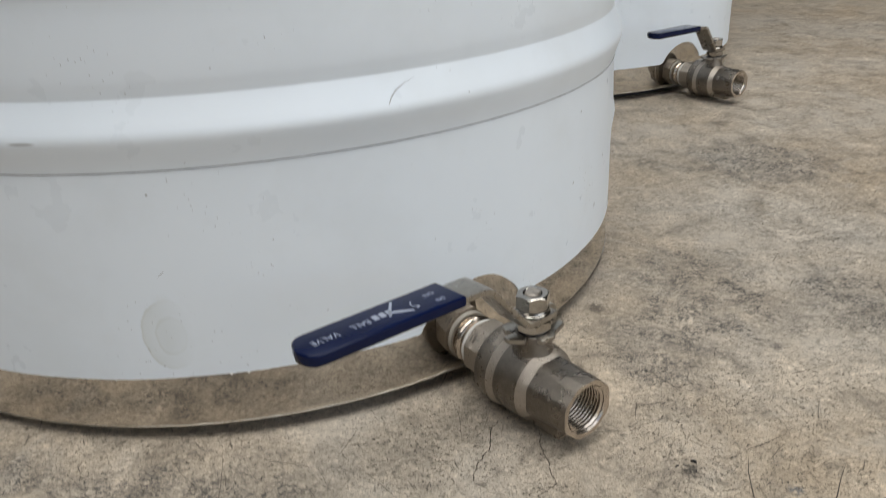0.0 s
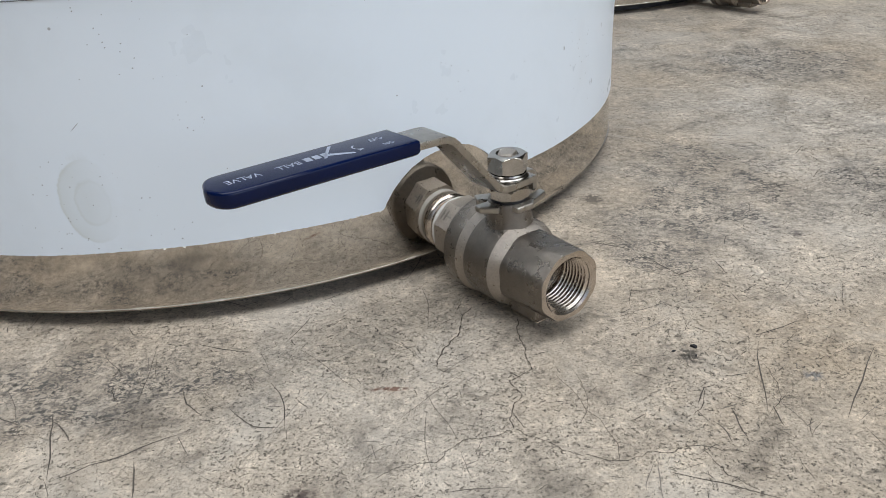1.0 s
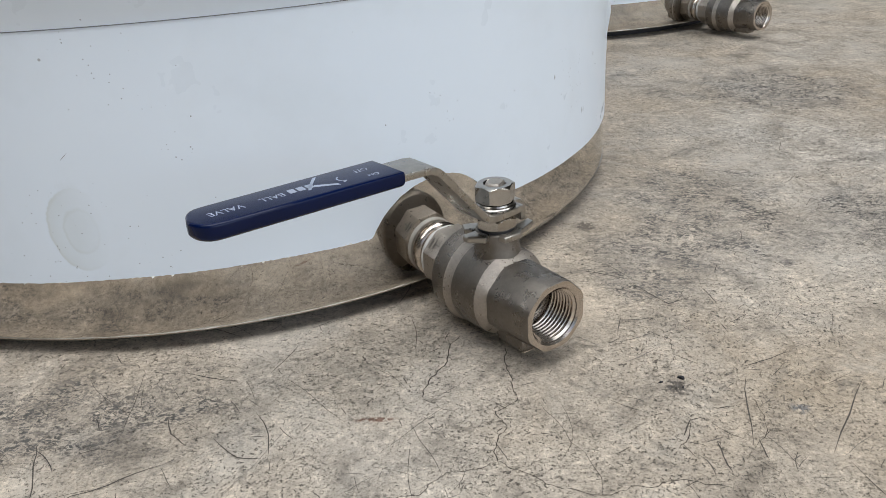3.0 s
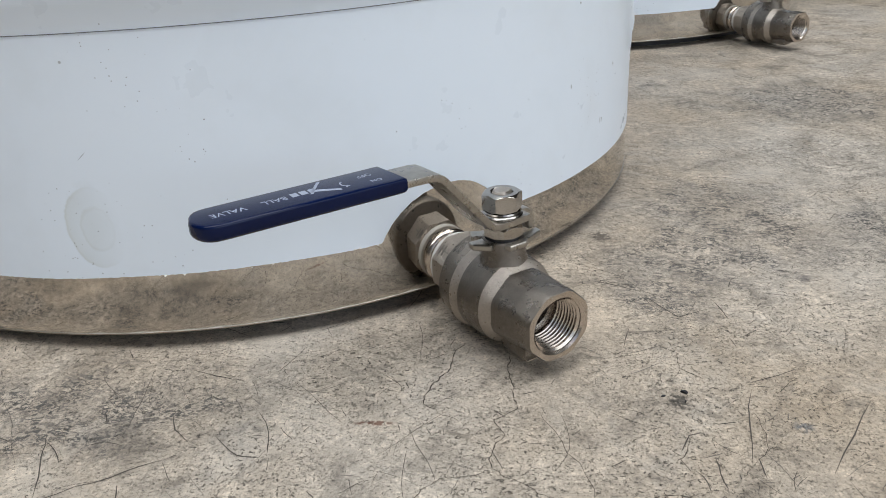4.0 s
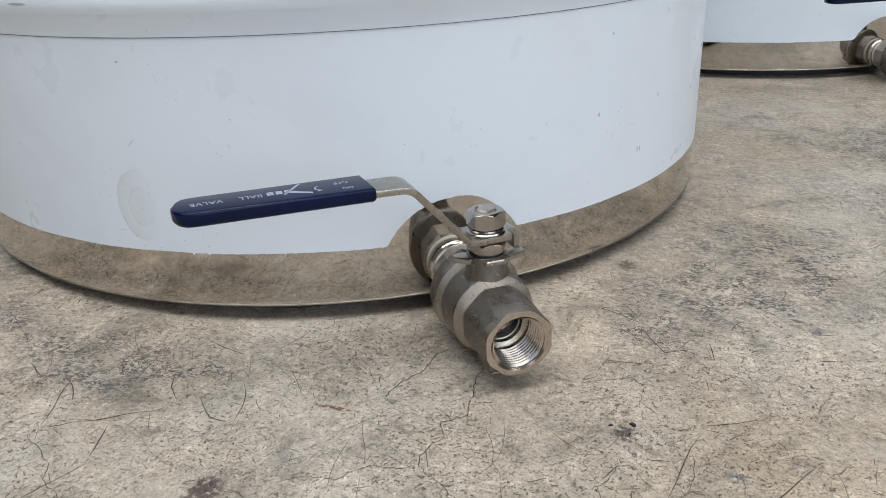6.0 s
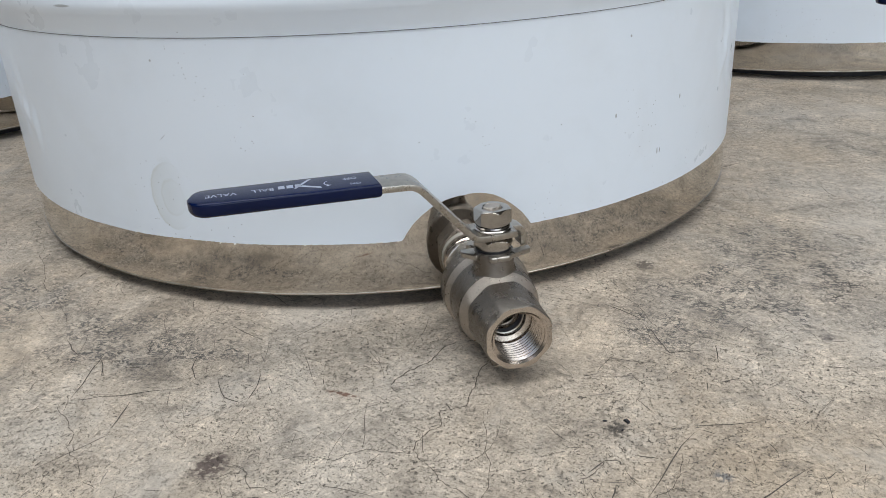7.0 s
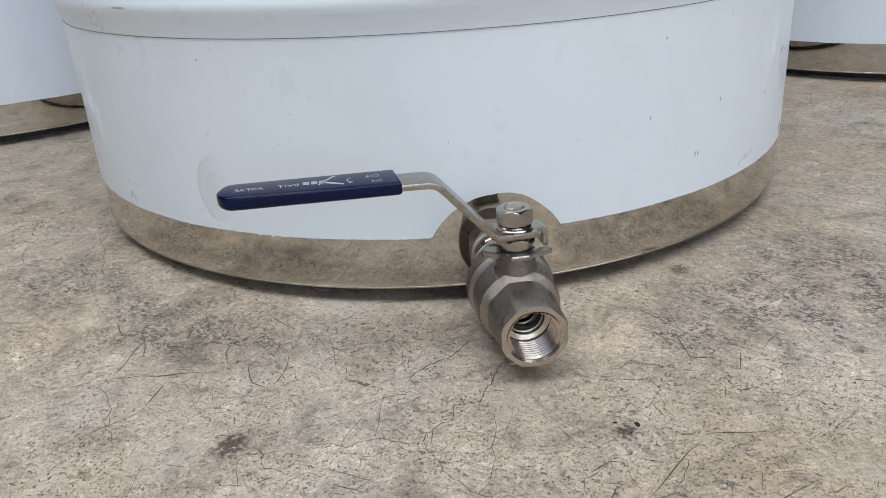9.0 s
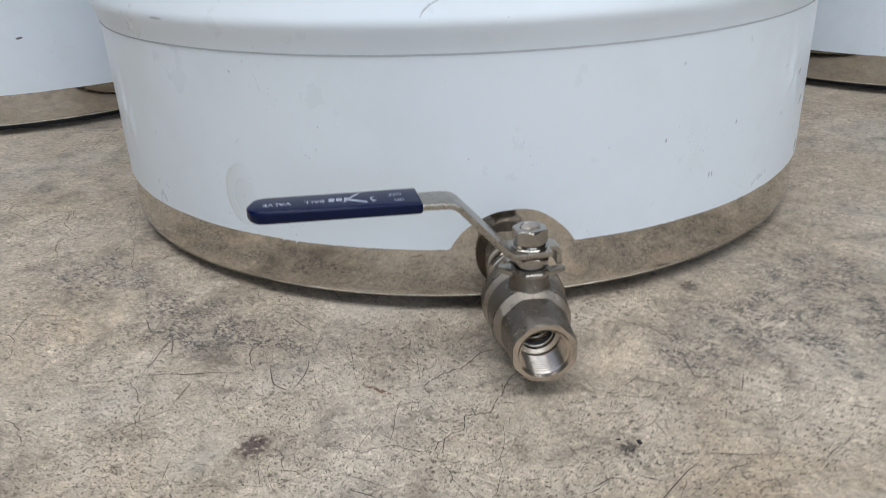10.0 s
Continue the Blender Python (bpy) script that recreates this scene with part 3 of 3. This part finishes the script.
    part("spring_washer", up(loft([(0.0364, 0.0045), (0.0364, 0.0082), (0.0370, 0.0086), (0.0376, 0.0082), (0.0378, 0.0078), (0.0384, 0.0081), (0.0390, 0.0078), (0.0390, 0.0045)], 48, axis="Z")), M_BRIGHT, root, "bright spring washer")
    part("nut", hex_nut(0.0390, 0.0467, 0.0074, 0.0043, 17), M_NUT, root, "bright hexagon nut", angle=20)
    stem = loft([(0.0440, 0.0042), (0.0468, 0.0042), (0.0474, 0.0036), (0.0474, 0.00005)], 40, axis="Z")
    for v in stem.verts:
        if v.co.z > 0.0465 and abs(v.co.x) > 0.0031:
            v.co.x = math.copysign(0.0031, v.co.x)
    part("stem", up(shift(stem, pose(0, 0, 0, 0, 0, 25))), M_BLAST, root, "threaded stem end")
    # vinyl sleeve: rounded tip, soft bevelled sides
    rise = lambda y: (-0.0520 - y) * 0.024
    pts = [(-0.0082, -0.0522), (0.0108, -0.0514)]
    for i in range(13):
        a = radians(i * 15)
        pts.append((0.0006 + 0.0092 * math.cos(a), -0.1190 - 0.0088 * math.sin(a) ** 0.75 * (1 if i < 7 else 0.92)))
    pts.append((-0.0086, -0.1160))
    bm = prism(pts, 0.0622, 0.0686)
    bmesh.ops.recalc_face_normals(bm, faces=bm.faces)
    top = [e for e in bm.edges if all(v.co.z > 0.068 for v in e.verts)]
    low = [e for e in bm.edges if all(v.co.z < 0.0624 for v in e.verts)]
    bmesh.ops.bevel(bm, geom=top, offset=0.0012, segments=4, profile=0.5, affect="EDGES")
    bmesh.ops.bevel(bm, geom=[e for e in low if e.is_valid], offset=0.0025, segments=5, profile=0.5, affect="EDGES")
    for v in bm.verts:
        v.co.z += rise(v.co.y)
    sleeve = part("sleeve", bm, M_VINYL, root, "glossy dark blue vinyl sleeve", angle=50)
    sleeve.matrix_basis = turnm
    face = lambda x, y: Matrix.Translation((x, y, 0.06863 + rise(y))) @ pose(0, 0, 0, -1.4, 0, 0) @ pose(0, 0, 0, 0, 0, -90)
    lettering("BALL", 0.0088, face(0.0012, -0.0982), M_PRINT, sleeve)
    lettering("VALVE", 0.0122, face(0.0012, -0.1146), M_PRINT, sleeve)
    lettering("ON", 0.0042, face(0.0058, -0.0612), M_PRINT, sleeve)
    lettering("OFF", 0.0058, face(-0.0012, -0.0624), M_PRINT, sleeve)
    bm = bmesh.new()
    for i in range(8):
        a0, a1 = radians(-65 + i * 16), radians(-65 + (i + 1) * 16)
        q = [(0.0030 * math.cos(a), 0.0030 * math.sin(a)) for a in (a0, a1)] + [(0.0024 * math.cos(a), 0.0024 * math.sin(a)) for a in (a1, a0)]
        bm.faces.new([bm.verts.new((x, y, 0.0686)) for x, y in q])
    bm.faces.new([bm.verts.new((x, y, 0.0686)) for x, y in ((0.0000, 0.0026), (0.0022, 0.0038), (0.0020, 0.0012))])
    shift(bm, pose(0.0020, -0.0708, 0, 0, 0, -90))
    for v in bm.verts:
        v.co.z += 0.00006 + rise(v.co.y)
    part("turn_arrow", bm, M_PRINT, sleeve, smooth=False)
    logo = bmesh.new()
    for q in (((0.0068, -0.0752), (0.0050, -0.0752), (0.0008, -0.0822), (0.0026, -0.0832)), ((-0.0060, -0.0775), (0.0002, -0.0824), (0.0040, -0.0850), (0.0040, -0.0862), (0.0006, -0.0842), (-0.0060, -0.0790))):
        logo.faces.new([logo.verts.new((x, y, 0.0686)) for x, y in q])
    for k in range(3):
        y = -0.0838 - k * 0.0034
        logo.faces.new([logo.verts.new((x, yy, 0.0686)) for x, yy in ((-0.0012, y + 0.0013), (0.0026, y + 0.0011), (0.0026, y - 0.0015), (-0.0012, y - 0.0013))])
    for v in logo.verts:
        v.co.z += rise(v.co.y) + 0.00005
    part("maker_mark", logo, M_PRINT, sleeve, "pale maker's mark of plain bars", smooth=False)
    return root


def valve_pose(m, az):
    return m @ pose(0, 0, 0, 0, 0, math.degrees(az)) @ Matrix.Translation((R, 0, 0.0135))


ball_valve(valve_pose(*TANKS[0]), 4.0, "stainless ball valve with blue lever, closed, at the tank's foot")
ball_valve(valve_pose(*TANKS[1]), 6.0, "stainless ball valve with blue lever on the tank farther back")


# ---- the floor with its cracks, and the hall that closes the place ----
bm = bmesh.new()
g = bmesh.ops.create_grid(bm, x_segments=8, y_segments=8, size=9.0)
floor = part("floor", shift(bm, Matrix.Translation((0, 2.0, 0))), M_CONCRETE, None, smooth=False)
tagged(floor, "worn scratched grey-beige concrete floor with hairline cracks", "floor", kind="structure")


def crack(pts, width, seed):
    rng = random.Random(seed)
    line = [Vector((*p, 0.0)) for p in pts]
    for _ in range(3):
        out = [line[0]]
        for a, b in zip(line, line[1:]):
            d = b - a
            side = Vector((-d.y, d.x, 0))
            out += [(a + b) / 2 + side * rng.uniform(-0.14, 0.14), b]
        line = out
    bm = bmesh.new()
    prev = None
    for i, p in enumerate(line):
        d = (line[min(i + 1, len(line) - 1)] - line[max(i - 1, 0)]).normalized()
        side = Vector((-d.y, d.x, 0)) * width * 0.75 * rng.uniform(0.35, 1.0) * (0.3 if i in (0, len(line) - 1) else 1)
        cur = [bm.verts.new((*(p + side).xy, 0.00015)), bm.verts.new((*(p - side).xy, 0.00015))]
        if prev:
            bm.faces.new((prev[0], cur[0], cur[1], prev[1]))
        prev = cur
    part("crack", bm, M_CRACK, floor, smooth=False)


crack([(0.024, 0.340), (0.019, 0.324), (0.016, 0.315), (0.012, 0.308), (0.010, 0.295)], 0.00042, 1)
crack([(0.010, 0.295), (0.018, 0.288), (0.025, 0.284)], 0.00018, 2)
crack([(0.044, 0.330), (0.044, 0.316), (0.045, 0.304), (0.047, 0.293), (0.038, 0.286), (0.042, 0.276), (0.038, 0.268), (0.038, 0.258)], 0.00030, 3)
crack([(0.038, 0.258), (0.047, 0.252), (0.062, 0.244), (0.069, 0.241), (0.083, 0.245), (0.098, 0.247), (0.115, 0.243)], 0.00022, 4)


crack([(-0.224, 0.228), (-0.212, 0.228), (-0.194, 0.212)], 0.00028, 5)
crack([(-0.148, 0.182), (-0.136, 0.181), (-0.123, 0.171)], 0.00028, 6)
crack([(-0.344, 0.362), (-0.310, 0.338), (-0.281, 0.305)], 0.00030, 7)
crack([(0.066, 0.438), (0.107, 0.390), (0.159, 0.378)], 0.00018, 9)
crack([(-0.315, 0.397), (-0.289, 0.373), (-0.233, 0.328), (-0.177, 0.290)], 0.00022, 10)


crack([(-0.009, 0.235), (0.003, 0.241), (0.011, 0.242), (0.018, 0.251), (0.028, 0.254), (0.038, 0.258)], 0.0002, 20)
crack([(-0.024, 0.227), (-0.011, 0.218), (0.000, 0.219)], 0.00018, 23)
crack([(-0.124, 0.235), (-0.096, 0.212), (-0.077, 0.199)], 0.0002, 24)
crack([(0.087, 0.400), (0.105, 0.391)], 0.0002, 27)
crack([(0.106, 0.385), (0.121, 0.363), (0.131, 0.377)], 0.00018, 28)
crack([(0.100, 0.347), (0.115, 0.333), (0.114, 0.317)], 0.00016, 29)
crack([(0.155, 0.425), (0.185, 0.400)], 0.0002, 30)
crack([(0.128, 0.262), (0.136, 0.292)], 0.0002, 31)
crack([(0.102, 0.263), (0.109, 0.278)], 0.0002, 32)
crack([(0.055, 0.292), (0.072, 0.242)], 0.00016, 33)
crack([(0.100, 0.245), (0.105, 0.233), (0.113, 0.226)], 0.0002, 34)

def polyline(pts, seed, wobble=0.05, rounds=2):
    rng = random.Random(seed)
    line = [Vector((*p, 0.0)) for p in pts]
    for _ in range(rounds):
        out = [line[0]]
        for a, b in zip(line, line[1:]):
            d = b - a
            out += [(a + b) / 2 + Vector((-d.y, d.x, 0)) * rng.uniform(-wobble, wobble), b]
        line = out
    return line


def ribbon(bm, line, width, z, rng):
    """A flat groove line that thins towards its ends."""
    prev = None
    for i, p in enumerate(line):
        u = i / (len(line) - 1)
        d = (line[min(i + 1, len(line) - 1)] - line[max(i - 1, 0)]).normalized()
        side = Vector((-d.y, d.x, 0)) * width * (0.15 + 0.85 * math.sin(math.pi * u) ** 0.6) * rng.uniform(0.55, 1.0)
        cur = [bm.verts.new((*(p + side).xy, z)), bm.verts.new((*(p - side).xy, z))]
        if prev:
            bm.faces.new((prev[0], cur[0], cur[1], prev[1]))
        prev = cur


def groove_material():
    m, nt, b = nodes("scratch_dirt")
    g = nt.nodes.new("ShaderNodeNewGeometry")
    nt.links.new(ramp(nt, g.outputs["Random Per Island"], (0.0, (0.055, 0.047, 0.040)), (0.6, (0.13, 0.112, 0.093)), (1.0, (0.27, 0.24, 0.21))), b.inputs["Base Color"])
    b.inputs["Roughness"].default_value = 0.85
    return m


M_GROOVE = groove_material()
GOUGES = [
    [(-0.135, 0.273), (-0.130, 0.260), (-0.121, 0.238)], [(-0.163, 0.277), (-0.143, 0.266)], [(-0.119, 0.238), (-0.098, 0.250), (-0.082, 0.260)],
    [(-0.089, 0.286), (-0.085, 0.277), (-0.077, 0.270)], [(-0.068, 0.274), (-0.056, 0.263), (-0.047, 0.262)], [(-0.094, 0.246), (-0.088, 0.228)],
    [(0.083, 0.399), (0.107, 0.388)], [(0.139, 0.307), (0.128, 0.263)], [(0.116, 0.266), (0.117, 0.250)], [(0.131, 0.267), (0.131, 0.256)],
    [(0.105, 0.269), (0.110, 0.279)], [(0.107, 0.384), (0.121, 0.363), (0.135, 0.370)], [(0.154, 0.259), (0.182, 0.301)],
]
for k, pts in enumerate(GOUGES):
    bm = bmesh.new()
    ribbon(bm, polyline(pts, k), 0.00034, 0.00016, random.Random(k))
    part("gouge", bm, M_GROOVE, floor, smooth=False)
bm = bmesh.new()
rng = random.Random(11)
for k in range(3000):
    x, y = rng.uniform(-0.42, 0.42), rng.uniform(0.10, 0.62) if k < 2500 else rng.uniform(0.5, 1.1)
    a = rng.uniform(0, math.pi) if k % 3 else rng.choice((0.4, 2.2)) + rng.gauss(0, 0.3)
    ln = min(0.07, 0.003 + rng.expovariate(1 / (0.014 if k % 4 == 0 else 0.005)))
    bend = rng.gauss(0, 0.25)
    line = []
    for i in range(9):
        line.append(Vector((x, y, 0)))
        a += bend / 9 + rng.gauss(0, 0.07)
        x += math.cos(a) * ln / 8
        y += math.sin(a) * ln / 8
    ribbon(bm, line, rng.choice((0.00009, 0.00012, 0.00016, 0.00024)), 0.0001 + k * 3e-8, rng)
for k in range(16000):
    x, y = rng.uniform(-0.40, 0.36), rng.uniform(0.12, 0.60)
    if noise.noise((x * 22, y * 22, 5.0)) + 0.6 * noise.noise((x * 70, y * 70, 9.0)) < rng.uniform(-0.25, 0.35):
        continue
    a, ln, w = rng.uniform(0, math.pi), rng.uniform(0.0005, 0.0026), rng.uniform(0.00006, 0.00022)
    c, d = math.cos(a), math.sin(a)
    z = 0.00022 + k * 2e-9
    j = [rng.uniform(0.4, 1.0) for _ in range(4)]
    bm.faces.new([bm.verts.new((x + c * u * ln / 2 - d * t * w, y + d * u * ln / 2 + c * t * w, z)) for u, t in ((-1, 0.1), (-0.3, -j[0]), (0.5, -j[1]), (1, 0.1), (0.4, j[2]), (-0.4, j[3]))])
part("scratches", bm, M_GROOVE, floor, "short fine scratches in the concrete", smooth=False)["kind"] = "stuff"


def flake(x, y, size, turn, seed):
    rng = random.Random(seed)
    bm = bmesh.new()
    ring = [(size * rng.uniform(0.6, 1.0) * math.cos(a), size * 0.5 * rng.uniform(0.6, 1.0) * math.sin(a)) for a in (k * math.pi / 4 for k in range(8))]
    low = [bm.verts.new((*p, 0.0)) for p in ring]
    mid_ring = [bm.verts.new((p[0] * 0.8, p[1] * 0.8, size * rng.uniform(0.25, 0.45))) for p in ring]
    for k in range(8):
        bm.faces.new((low[k], low[(k + 1) % 8], mid_ring[(k + 1) % 8], mid_ring[k]))
    bm.faces.new(mid_ring)
    bm.faces.new(low[::-1])
    ob = part("debris_flake", shift(bm, pose(x, y, 0.00012, 0, 0, turn)), M_DARK, None, smooth=False)
    tagged(ob, "tiny black flake of debris lying on the concrete", "debris", "debris flakes on the floor")


flake(0.1125, 0.3045, 0.0022, -35, 1)
flake(0.1040, 0.3020, 0.0012, 20, 2)
flake(0.1120, 0.2985, 0.0010, 70, 3)


def wall(name, x0, x1, y0, y1, z0, z1, mat):
    ob = part(name, box(x0, x1, y0, y1, z0, z1), mat, None, smooth=False)
    return tagged(ob, "plain pale plastered hall wall" if mat is M_PLASTER else "plain grey hall roof", "wall" if mat is M_PLASTER else "ceiling", kind="structure")


wall("wall_north", -6, 6, 7.0, 7.2, 0, 3.7, M_PLASTER)
wall("wall_west", -6.2, -6, -3.2, 7.2, 0, 3.7, M_PLASTER)
wall("wall_east", 6, 6.2, -3.2, 7.2, 0, 3.7, M_PLASTER)
wall("wall_south", -6, 0.4, -3.2, -3.0, 0, 3.7, M_PLASTER)
wall("wall_south", 5.2, 6, -3.2, -3.0, 0, 3.7, M_PLASTER)
wall("ceiling", -6.2, 6.2, -3.2, 7.2, 3.7, 3.85, M_ROOF)
